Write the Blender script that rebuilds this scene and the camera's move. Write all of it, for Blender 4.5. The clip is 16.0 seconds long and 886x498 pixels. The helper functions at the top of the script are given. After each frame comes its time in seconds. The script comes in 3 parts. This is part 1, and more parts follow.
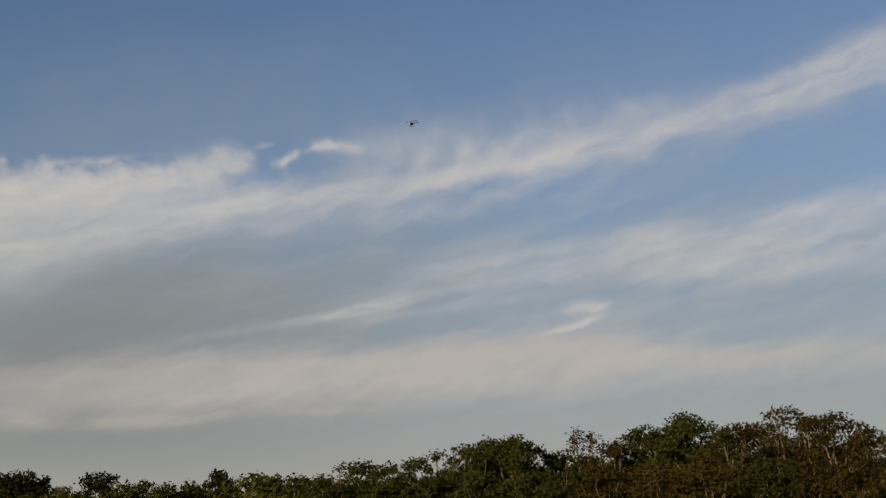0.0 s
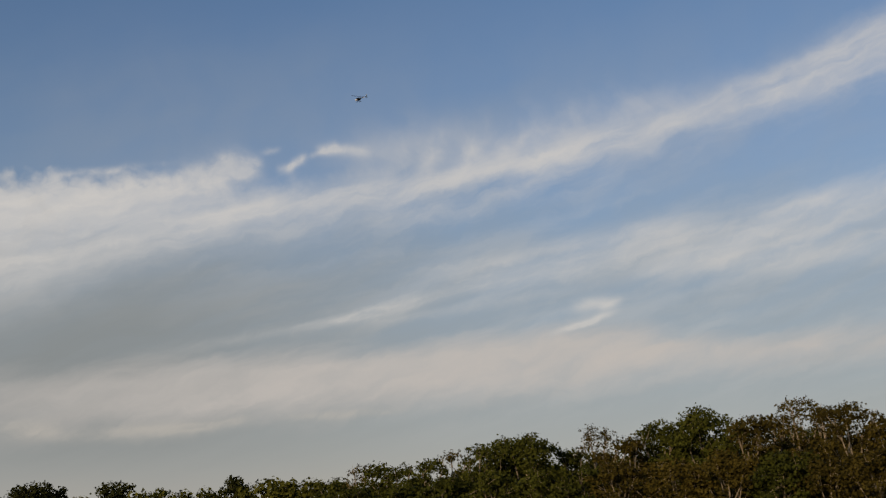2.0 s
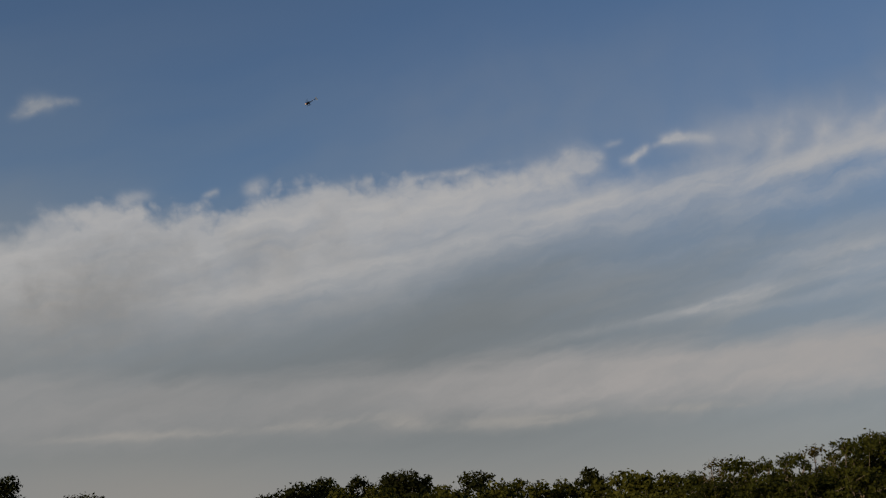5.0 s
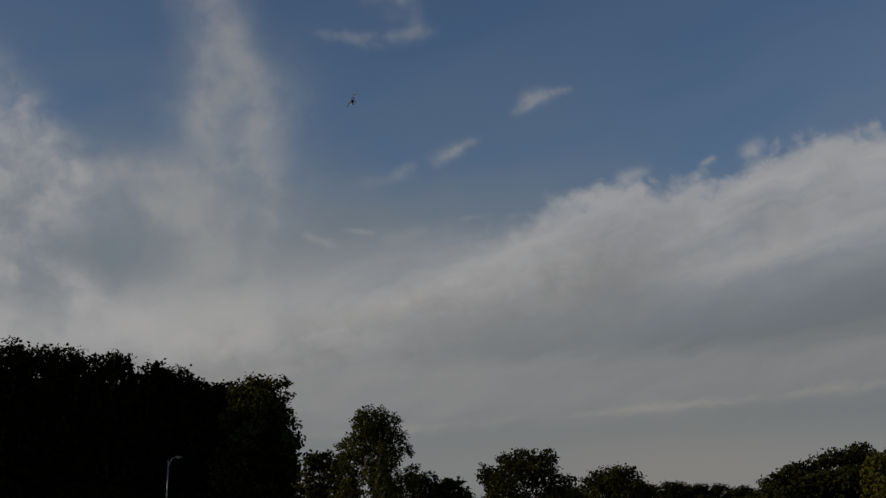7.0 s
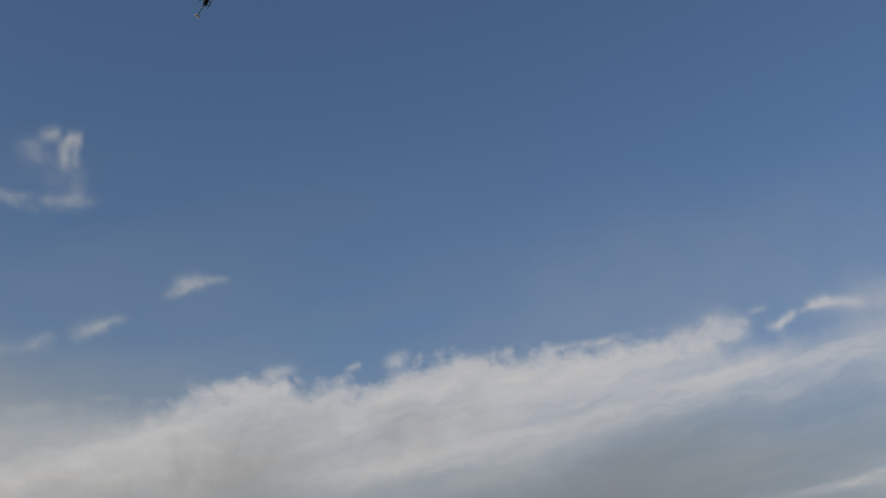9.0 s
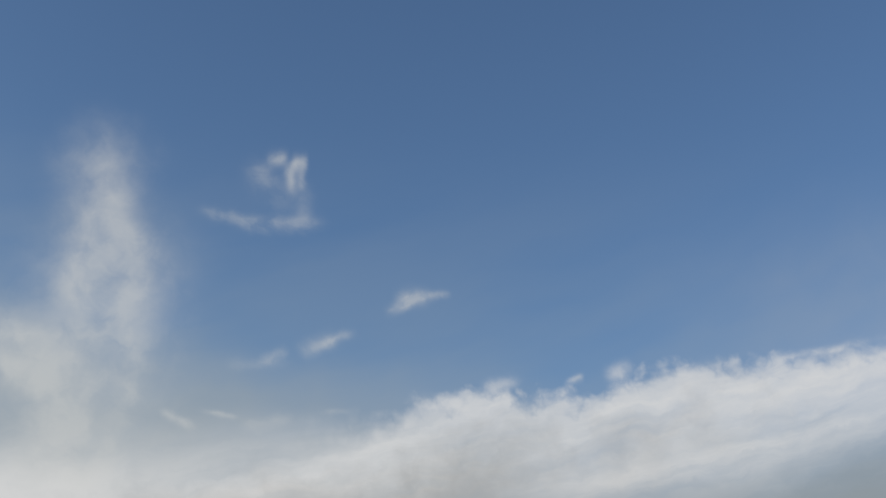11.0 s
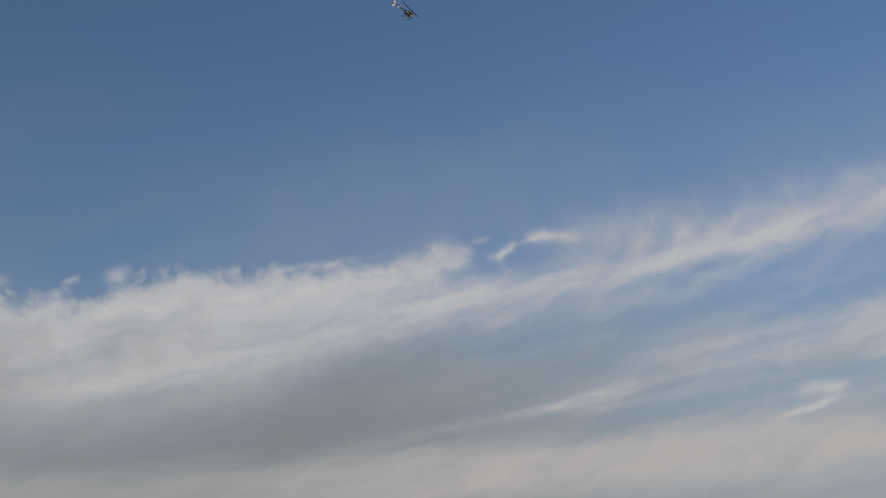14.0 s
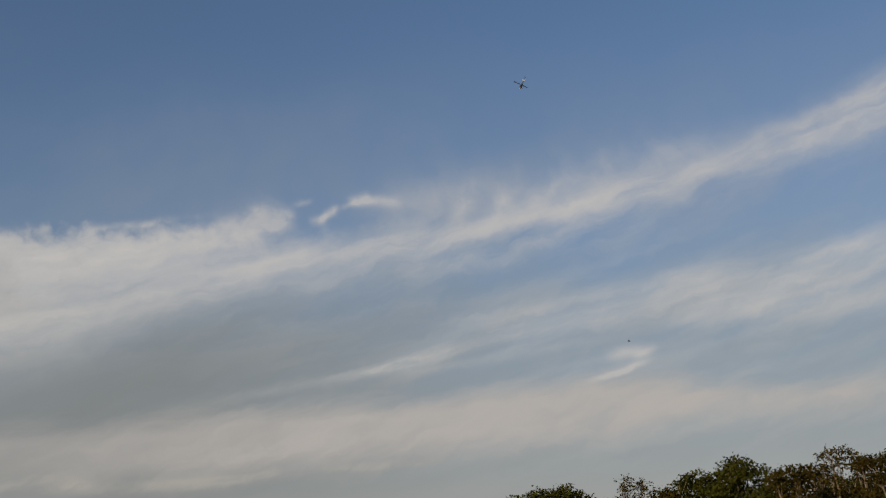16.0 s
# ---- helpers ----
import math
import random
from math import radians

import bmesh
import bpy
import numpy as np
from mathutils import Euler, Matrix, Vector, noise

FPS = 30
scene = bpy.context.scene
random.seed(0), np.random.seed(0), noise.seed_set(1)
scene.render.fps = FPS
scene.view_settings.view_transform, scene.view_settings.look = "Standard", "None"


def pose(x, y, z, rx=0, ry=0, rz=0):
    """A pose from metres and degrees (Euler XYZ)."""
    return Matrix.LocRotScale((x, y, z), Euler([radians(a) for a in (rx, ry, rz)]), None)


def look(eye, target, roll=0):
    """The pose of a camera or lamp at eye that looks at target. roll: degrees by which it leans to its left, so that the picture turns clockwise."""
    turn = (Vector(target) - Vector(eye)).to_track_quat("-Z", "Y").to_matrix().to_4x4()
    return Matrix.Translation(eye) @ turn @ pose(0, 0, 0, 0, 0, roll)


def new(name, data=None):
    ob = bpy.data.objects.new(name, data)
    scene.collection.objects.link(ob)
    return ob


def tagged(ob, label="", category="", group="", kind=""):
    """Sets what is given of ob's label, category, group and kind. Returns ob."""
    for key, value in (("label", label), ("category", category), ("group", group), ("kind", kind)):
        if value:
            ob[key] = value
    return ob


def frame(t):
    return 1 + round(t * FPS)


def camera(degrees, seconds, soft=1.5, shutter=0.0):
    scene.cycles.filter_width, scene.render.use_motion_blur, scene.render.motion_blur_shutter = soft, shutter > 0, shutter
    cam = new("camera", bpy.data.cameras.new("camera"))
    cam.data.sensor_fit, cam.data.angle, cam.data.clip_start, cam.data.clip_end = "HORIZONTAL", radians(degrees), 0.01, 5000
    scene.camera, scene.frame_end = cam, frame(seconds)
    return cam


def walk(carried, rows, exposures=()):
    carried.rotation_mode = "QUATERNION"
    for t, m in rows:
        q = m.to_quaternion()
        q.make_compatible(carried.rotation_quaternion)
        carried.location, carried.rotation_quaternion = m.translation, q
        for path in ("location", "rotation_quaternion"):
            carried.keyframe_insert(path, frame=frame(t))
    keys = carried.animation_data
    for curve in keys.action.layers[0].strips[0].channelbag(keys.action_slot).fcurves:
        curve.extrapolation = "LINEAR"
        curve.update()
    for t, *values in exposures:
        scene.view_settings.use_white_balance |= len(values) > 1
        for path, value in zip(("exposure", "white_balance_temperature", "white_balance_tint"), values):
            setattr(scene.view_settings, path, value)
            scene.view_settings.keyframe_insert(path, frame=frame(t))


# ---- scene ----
cam = camera(41.756, 16.0, soft=1.4)
EYE_HEIGHT = 1.7
TURNS = [
    (0.0, 104.61, 0.98, 0.25), (0.5, 104.36, 1.48, 0.13), (1.0, 104.22, 1.85, 0.37), (1.5, 104.34, 1.92, 0.67),
    (2.0, 104.67, 2.42, 1.08), (2.5, 104.77, 1.86, 2.00), (3.0, 105.27, 1.49, 3.07), (3.2, 105.69, 2.00, 3.78),
    (5.3, 104.45, 0.05, 20.62), (5.5, 104.35, 0.05, 22.47), (6.0, 103.41, -0.74, 30.12), (6.5, 103.33, -1.36, 34.31),
    (6.7, 103.44, -1.07, 36.85), (7.0, 103.30, 0.22, 43.26), (7.3, 102.1, 0.2, 45.8), (7.5, 102.46, -1.27, 45.47), (7.8, 103.36, -1.95, 42.66), (8.0, 105.53, -1.04, 40.79), (8.5, 109.93, -1.83, 33.60), (8.7, 110.89, -3.26, 29.26),
    (9.0, 113.06, -0.99, 24.88), (9.2, 116.08, -0.35, 22.97), (9.3, 116.35, 2.1, 26.22), (9.4, 116.92, 1.42, 29.33),
    (9.5, 116.88, -0.82, 30.99), (9.7, 116.23, -2.06, 33.23),
]
TURNS += [
    (11.8, 112.36, -3.29, 35.67), (12.0, 112.30, -2.71, 35.47), (12.5, 110.45, -0.72, 30.48), (13.0, 109.37, 0.22, 24.13),
    (13.5, 109.36, 0.69, 16.72), (14.0, 109.23, 0.99, 11.48), (14.5, 108.40, 2.29, 7.04), (15.0, 107.44, 2.18, 2.95),
    (15.5, 107.71, 2.81, 2.69), (16.0, 107.20, 2.56, 2.76),
]
# seconds, stops, kelvin, tint
EXPOSURES = [(0.0, -0.11, 7090, 11), (1.0, 0.02, 7090, 11), (3.2, 0.02, 7040, 11), (5.3, -0.5, 6730, 11), (6.5, -0.65, 6680, 11), (7.0, -0.75, 6630, 11), (7.5, -0.55, 6680, 11),
             (8.0, -0.5, 6580, 11), (9.0, -0.15, 6680, 11), (9.7, 0.08, 6430, 10), (12.0, 0.19, 6640, 9), (12.5, -0.03, 6690, 10), (13.5, -0.21, 6700, 11), (14.5, -0.1, 6750, 11), (15.0, -0.35, 6900, 11), (15.5, -0.48, 7000, 11), (16.0, -0.18, 7050, 11)]
walk(cam, [(t, pose(0, 0, EYE_HEIGHT, rx, ry, rz)) for t, rx, ry, rz in TURNS], EXPOSURES)

# ---- sun and sky ----
SUN_AZIMUTH, SUN_ELEVATION = 144, 14        # degrees, to the left of straight ahead
sun = new("sun", bpy.data.lights.new("sun", "SUN"))
sun.data.energy, sun.data.angle, sun.data.color = 3.4, radians(0.6), (1.0, 0.80, 0.56)
_a, _e = radians(SUN_AZIMUTH), radians(SUN_ELEVATION)
sun.matrix_world = look((-math.sin(_a) * math.cos(_e) * 50, math.cos(_a) * math.cos(_e) * 50, math.sin(_e) * 50 + 2), (0, 0, 2))

world = bpy.data.worlds.new("evening_sky")
scene.world = world
world.use_nodes = True
TREE = world.node_tree
TREE.nodes.clear()


class Val:
    """A number in a node tree, with arithmetic."""

    def __init__(self, socket):
        self.s = socket

    def __add__(self, o): return math_node("ADD", self, o)
    def __radd__(self, o): return math_node("ADD", o, self)
    def __sub__(self, o): return math_node("SUBTRACT", self, o)
    def __rsub__(self, o): return math_node("SUBTRACT", o, self)
    def __mul__(self, o): return math_node("MULTIPLY", self, o)
    def __rmul__(self, o): return math_node("MULTIPLY", o, self)
    def __truediv__(self, o): return math_node("DIVIDE", self, o)


def plug(socket, v):
    if isinstance(v, Val):
        TREE.links.new(v.s, socket)
    else:
        socket.default_value = v


def math_node(op, *args, clamp=False):
    n = TREE.nodes.new("ShaderNodeMath")
    n.operation, n.use_clamp = op, clamp
    for i, a in enumerate(args):
        plug(n.inputs[i], a)
    return Val(n.outputs[0])


def ramp(x, a, b, lo=0.0, hi=1.0):
    n = TREE.nodes.new("ShaderNodeMapRange")
    n.interpolation_type = "SMOOTHSTEP"
    for i, v in enumerate((x, a, b, lo, hi)):
        plug(n.inputs[i], v)
    return Val(n.outputs[0])


def grain(x, y, scale, detail=4.0, rough=0.55, seed=0.0):
    c = TREE.nodes.new("ShaderNodeCombineXYZ")
    plug(c.inputs[0], x), plug(c.inputs[1], y)
    c.inputs[2].default_value = seed
    n = TREE.nodes.new("ShaderNodeTexNoise")
    TREE.links.new(c.outputs[0], n.inputs["Vector"])
    n.inputs["Scale"].default_value, n.inputs["Detail"].default_value, n.inputs["Roughness"].default_value = scale, detail, rough
    return Val(n.outputs[0])


def profile(x, pts):
    """A smooth curve through (x, y) points."""
    xs, ys = [p[0] for p in pts], [p[1] for p in pts]
    x0, x1, y0, y1 = min(xs), max(xs), min(ys), max(ys)
    n = TREE.nodes.new("ShaderNodeFloatCurve")
    c = n.mapping.curves[0]
    rel = [((a - x0) / (x1 - x0), (b - y0) / (y1 - y0)) for a, b in sorted(pts)]
    c.points[0].location, c.points[1].location = rel[0], rel[-1]
    for p in rel[1:-1]:
        c.points.new(*p)
    n.mapping.update()
    plug(n.inputs["Value"], math_node("DIVIDE", x - x0, x1 - x0, clamp=True))
    return Val(n.outputs[0]) * (y1 - y0) + y0


def blend(base, over, alpha):
    n = TREE.nodes.new("ShaderNodeMix")
    n.data_type = "RGBA"
    plug(n.inputs[0], alpha)
    for sock, v in ((n.inputs[6], base), (n.inputs[7], over)):
        if isinstance(v, Val):
            TREE.links.new(v.s, sock)
        else:
            sock.default_value = (*v, 1)
    return Val(n.outputs[2])


def stroke(u, v, u0, v0, u1, v1, w, strength=1.0):
    """A soft long smear from (u0, v0) to (u1, v1), about w degrees to each side."""
    length = math.hypot(u1 - u0, v1 - v0)
    cx, cy = (u1 - u0) / length, (v1 - v0) / length
    px, py = u - (u0 + u1) / 2, v - (v0 + v1) / 2
    a = (px * cx + py * cy) * (2 / length)
    b = (py * cx - px * cy) * (1 / w)
    a = a * a
    return math_node("POWER", 2.718, (a * a + b * b) * -1.0) * strength


def torn(mask, noise_value, least=0.1):
    """The mask, thinned by the noise down to a share of it."""
    return mask * ramp(noise_value, 0.34, 0.66, least, 1.0)


def billow(x, y, scale, detail, seed):
    """0 in the creases, about 1 on round tops."""
    return math_node("ABSOLUTE", grain(x, y, scale, detail, 0.5, seed) - 0.5) * 4.0


def gather(masks):
    total = masks[0]
    for m in masks[1:]:
        total = total + m
    return math_node("MINIMUM", total, 1.0)


def build_sky():
    way = TREE.nodes.new("ShaderNodeTexCoord")
    split = TREE.nodes.new("ShaderNodeSeparateXYZ")
    TREE.links.new(way.outputs["Generated"], split.inputs[0])
    x, y, z = (Val(split.outputs[i]) for i in range(3))
    deg = 180 / math.pi
    u = math_node("ARCTAN2", x * -1.0, y) * deg          # degrees to the left
    v = math_node("ARCSINE", z) * deg                    # degrees up

    nishita = TREE.nodes.new("ShaderNodeTexSky")
    nishita.sky_type, nishita.sun_disc = "NISHITA", False
    nishita.sun_elevation, nishita.sun_rotation = radians(SUN_ELEVATION), radians(-SUN_AZIMUTH)
    nishita.air_density, nishita.dust_density, nishita.ozone_density = 1.0, 0.6, 1.6
    dim = TREE.nodes.new("ShaderNodeMix")
    dim.data_type, dim.blend_type = "RGBA", "MULTIPLY"
    dim.inputs[0].default_value = 1.0
    TREE.links.new(nishita.outputs[0], dim.inputs[6])
    dim.inputs[7].default_value = (SKY_GAIN * 0.85, SKY_GAIN * 0.99, SKY_GAIN * 1.20, 1)
    col = Val(dim.outputs[2])

    # wind-drawn coordinates: streaks climb towards the right
    along, across = u * 0.95 - v * 0.31, u * 0.31 + v * 0.95
    swirl = grain(u, v, 0.16, 3.0, 0.5, 1.0) - 0.5
    puff = grain(u, v * 1.2, 0.50, 4.0, 0.55, 2.0) - 0.5
    puff2 = grain(u, v, 0.55, 4.0, 0.55, 7.0) - 0.5
    curl = grain(u * 0.8 + puff * 2.2, v + puff2 * 2.2, 0.60, 5.0, 0.55, 4.0)
    steep = grain((u + v) * 0.26 + puff * 1.2, (v - u) * 0.55 + puff2 * 1.6, 0.55, 4.0, 0.5, 6.0)
    thread = grain(along * 0.10, across * 0.75 + swirl * 1.5, 1.0, 5.0, 0.58, 3.0)
    fine = grain(along * 0.22 + puff2 * 0.6, across * 0.8 + puff * 1.3, 1.0, 5.0, 0.55, 5.0)
    broad = grain(along * 0.05, across * 0.22 + swirl * 0.5, 1.0, 3.0, 0.5, 9.0)
    b1 = billow(u + puff * 0.8, v * 0.9, 0.30, 2.0, 11.0)
    b2 = billow(u + puff2 * 0.8, v, 0.85, 3.0, 13.0)
    frill = grain(u * 0.8 + puff * 1.4, v + puff2 * 1.4, 1.25, 4.0, 0.5, 15.0)
    mixed = thread * 0.4 + fine * 0.6
    strand = grain((u * 0.985 - v * 0.17) * 0.06, (u * 0.17 + v * 0.985) * 0.8 + puff * 0.35 + swirl, 1.0, 4.0, 0.5, 17.0)
    plume = grain((u * 0.97 - v * 0.23) * 0.09, (u * 0.23 + v * 0.97) * 0.8 + puff * 1.0 + swirl, 1.0, 5.0, 0.55, 19.0)
    soft = grain(u + puff * 1.5, v * 0.8 + puff2 * 1.5, 0.40, 3.5, 0.5, 21.0)
    us = u + puff2 * 0.9 + swirl * 0.6
    vs = v + (thread - 0.5) * 0.8 + puff * 0.4
    ug, vg = u + puff2 * 1.5 + swirl * 2.2, v + puff * 1.6
    up, vp = u + puff2 * 0.9, v + puff * 0.7

    # pale haze towards the horizon and a thin high veil
    col = blend(col, HAZE, ramp(v, 18.0, 0.5) * 0.95)
    col = blend(col, VEIL, ramp(broad, 0.3, 0.7) * 0.20 * ramp(v, 30.0, 16.0))
    col = blend(col, HIGH_FILM, ramp(v + swirl * 3.0, 28.0, 19.0) * ramp(v, 14.0, 19.0) * ramp(u + swirl * 6.0, 30.0, 12.0) * (0.08 + soft * 0.27))
    # grey film below the main bank, and round the loose puffs and the tall column
    col = blend(col, VEIL, ramp(v + swirl * 3.0, 19.0, 13.0) * ramp(v, 3.0, 8.0) * (0.28 + thread * 0.45))
    col = blend(col, VEIL, ramp(v - u * 0.10 + swirl * 4.0, 14.0, 8.0) * ramp(u, 30.0, 44.0) * (0.15 + soft * 0.45))
    col = blend(col, VEIL, ramp(u + swirl * 4.0, 49.0, 60.0) * ramp(v, 26.0, 14.0) * curl * 0.30)

    col = blend(col, WHITE, ramp(strand * 0.5 + fine * 0.5, 0.42, 0.68) * 0.20 * ramp(v, 20.0, 14.0) * ramp(v, 4.0, 9.0) * ramp(u, 28.0, 8.0))

    upper = profile(u, [(-40, 26.5), (-22.7, 23.4), (-20.8, 22.9), (-18, 21.9), (-14.5, 20.6), (-10.8, 20.2), (-7.9, 19.8), (-3.7, 19.6),
                        (-1.1, 19.1), (3.0, 18.5), (5.2, 18.3), (8.0, 18.1), (10.5, 18.1), (13, 18.8), (17.4, 18.9), (21.9, 18.6), (24, 18.3),
                        (27.2, 17.8), (29.9, 16.6), (31.6, 16.6), (33.9, 17.0), (36.0, 16.3), (37.6, 15.7), (40.0, 14.6), (43.0, 13.7), (46.8, 12.9), (51, 11.9),
                        (56.5, 11.0), (62.8, 9.6), (75, 9.5)])
    lower = profile(u, [(-40, 22.5), (-22.3, 20.6), (-17.8, 20.1), (-14.4, 19.5), (-10.7, 18.9), (-6.4, 17.8), (-2, 17.1), (5.3, 16.1), (13.7, 15.3),
                        (17.7, 14.2), (21.5, 12.9), (26.3, 11.5), (33.3, 10.0), (39.1, 8.6), (56.4, 6.2), (75, 5.0)])
    # shaded sheet under the main bank
    sheet = ramp(lower - v, -1.8, 4.0) * ramp(v, 2.0, 7.0) * ramp(u, -6.0, 20.0)
    col = blend(col, SHADE, sheet * (0.55 + thread * 0.4) * ramp(u, 58.0, 32.0, 0.35, 1.0))
    # low broad bank
    c_up = profile(u, [(-40, 9.8), (-21, 9.7), (-16.8, 9.5), (-12.8, 9.8), (-7.2, 10.6), (-2.6, 10.7), (3, 10.2), (9.4, 10.1), (15.3, 9.6), (24.8, 8.9), (36, 8.4), (75, 7.0)])
    c_lo = profile(u, [(-40, 8.0), (-20.9, 8.1), (-14, 8.1), (-5.9, 7.6), (-0.3, 7.3), (5.2, 7.0), (13.4, 6.6), (21, 6.1), (28.9, 5.5), (34.3, 5.1), (43.2, 4.7), (75, 4.0)])
    bank = ramp(c_up - vs + (plume - 0.5) * 1.6, -0.3, 1.2) * ramp(vs - c_lo + (fine - 0.5) * 1.0, -1.1, 1.3)
    col = blend(col, LOW_CLOUD, bank * (0.42 + fine * 0.8) * ramp(u, 6.0, 26.0, 1.0, 0.5))
    patches = gather([stroke(us, vs, 21.9, 6.3, 18.9, 6.4, 0.30), stroke(us, vs, 19.2, 6.0, 12.2, 6.3, 0.30), stroke(us, vs, 13.6, 6.3, 10.0, 6.55, 0.24),
                      stroke(us, vs, 8.0, 6.65, 3.0, 6.85, 0.2), stroke(us, vs, 26.8, 5.95, 22.0, 6.2, 0.3), stroke(us, vs, 37.0, 5.1, 27.0, 5.8, 0.22), stroke(us, vs, 50.0, 4.2, 40.0, 4.8, 0.2, 0.7)])
    col = blend(col, WARM_CLOUD, torn(patches, fine, 0.25) * 0.55)
    # long thin streamers
    stream = gather([stroke(us, vs, 13.5, 10.0, 2.0, 11.9, 0.24, 0.4), stroke(us, vs, 6.5, 11.1, -1.5, 12.9, 0.26), stroke(us, vs, 0.5, 12.6, -10.0, 14.0, 0.42),
                     stroke(us, vs, 1.5, 13.4, -12.0, 15.2, 0.55, 0.75), stroke(us, vs, -8.0, 14.0, -19.0, 15.0, 0.65), stroke(us, vs, -16.0, 14.8, -32.0, 16.4, 0.95),
                     stroke(us, vs, -5.0, 13.1, -26.0, 12.7, 0.6, 0.6), stroke(us, vs, -10.0, 13.6, -28.0, 14.0, 0.9, 0.7),
                     stroke(us, vs, 4.0, 11.2, -5.5, 12.3, 0.28, 0.55)])
    col = blend(col, WHITE, torn(stream, strand * 0.3 + fine * 0.45 + plume * 0.25, 0.30) * 0.66)
    knot = gather([stroke(u, v + puff * 0.4, -4.9, 10.2, -7.9, 11.05, 0.15), stroke(u, v + puff * 0.4, -5.6, 10.35, -7.2, 10.75, 0.10, 0.6), stroke(u, v + puff * 0.4, -6.0, 11.5, -8.0, 11.6, 0.34, 0.8), stroke(u, v + puff * 0.4, -7.2, 11.2, -8.4, 11.7, 0.2, 0.5)])
    col = blend(col, WHITE, torn(knot, fine, 0.65) * 0.70)
    # main bank
    left_side = ramp(u, -2.0, 20.0)
    far_left = ramp(u, 36.0, 47.0)
    rise = upper - v + (b1 * 0.9 + b2 * 0.55 - 0.72) * (left_side * 0.8 + 0.2) * (1.0 - far_left) + (steep - 0.5) * 2.2 * (1.0 - left_side) + (frill - 0.5) * 0.9 * left_side * (1.0 - far_left)
    top_edge = ramp(rise, left_side * 1.1 - 1.3 - far_left * 2.0, left_side * -0.6 + 1.6 + far_left * 1.8)
    body = top_edge * ramp(v + swirl * 1.5 + puff * 0.8 + (fine - 0.5) * 1.5 - lower, left_side * -1.2 - 1.6, left_side * 1.6 + 1.7)
    wisps = left_side * 0.38 + 0.36 + (plume * 0.6 + fine * 0.4 - 0.5) * (1.0 - left_side * 0.40) * 2.2
    body = math_node("MULTIPLY", body, wisps, clamp=True)
    depth = ramp(rise, 0.3, 5.5)
    lit = blend(WHITE, BELLY, math_node("ADD", depth * ramp(u, 14.0, 34.0), (0.44 - soft) * 0.7 * left_side + (0.46 - curl) * 0.7 * left_side, clamp=True))
    col = blend(col, lit, body)
    rim = gather([stroke(us, vs, 32.0, 11.4, 19.0, 14.2, 0.9), stroke(us, vs, 22.0, 13.5, 10.0, 16.6, 0.8), stroke(us, vs, 13.5, 16.1, 2.0, 18.0, 0.5), stroke(us, vs, 4.5, 17.5, -9.0, 19.4, 0.65),
                  stroke(us, vs, -7.0, 19.3, -18.0, 21.0, 0.6), stroke(us, vs, -15.0, 20.8, -32.0, 24.8, 0.75)])
    col = blend(col, WHITE, torn(rim, plume * 0.7 + fine * 0.3, 0.35) * 0.60)
    top_veil = gather([stroke(us, v + puff * 1.0, 5.5, 19.3, -8.0, 20.5, 1.15), stroke(us, v + puff * 1.0, -5.0, 20.4, -17.0, 21.3, 0.9, 0.8)])
    col = blend(col, WHITE, torn(top_veil, steep * 0.5 + soft * 0.5, 0.30) * 0.42)
    uq, vq = u + puff2 * 0.5, v + puff * 0.45
    tufts = gather([stroke(up, vp, 15.5, 17.4, 11.0, 19.0, 0.75), stroke(up, vp, 12.6, 18.3, 9.6, 18.6, 0.6, 0.7), stroke(uq, vq, 11.7, 19.2, 10.2, 19.1, 0.42, 0.9),
                    stroke(uq, vq, 10.9, 18.5, 9.7, 19.2, 0.36), stroke(up, vp, 9.8, 19.6, 8.6, 19.75, 0.14, 0.5),
                    stroke(up, vp, 1.5, 18.2, 0.2, 20.4, 0.5, 0.7), stroke(up, vp, -0.3, 18.6, -1.8, 19.8, 0.5, 0.8), stroke(up, vp, -2.4, 19.0, -5.2, 20.3, 0.45, 0.7)])
    col = blend(col, WHITE, torn(tufts, frill * 0.6 + soft * 0.4, 0.35) * 0.62)
    hooks = gather([stroke(uq, vq, 8.3, 18.75, 7.35, 19.35, 0.20), stroke(uq, vq, 8.9, 18.7, 8.0, 18.8, 0.22, 0.5), stroke(uq, vq, 6.75, 19.55, 5.6, 19.85, 0.26),
                    stroke(uq, vq, 6.0, 19.75, 4.1, 19.5, 0.28, 0.8), stroke(uq, vq, 7.2, 19.3, 6.4, 19.6, 0.12, 0.5)])
    col = blend(col, WHITE, torn(hooks, frill, 0.62) * 0.72)
    ridge = gather([stroke(uq, vq, 19.8, 18.0, 15.6, 18.75, 0.20, 0.8), stroke(uq, vq, 18.6, 17.5, 14.2, 18.1, 0.28, 0.6), stroke(uq, vq, 28.2, 17.2, 27.0, 17.8, 0.35, 0.7),
                    stroke(uq, vq, 25.0, 17.2, 22.6, 17.7, 0.4, 0.6), stroke(uq, vq, 37.8, 15.6, 34.6, 15.5, 0.4, 0.65), stroke(uq, vq, 34.4, 16.5, 32.6, 17.0, 0.28, 0.6), stroke(uq, vq, 30.2, 16.95, 29.4, 17.25, 0.13, 0.8)])
    col = blend(col, WHITE, torn(ridge, frill * 0.7 + curl * 0.3, 0.3) * 0.7)
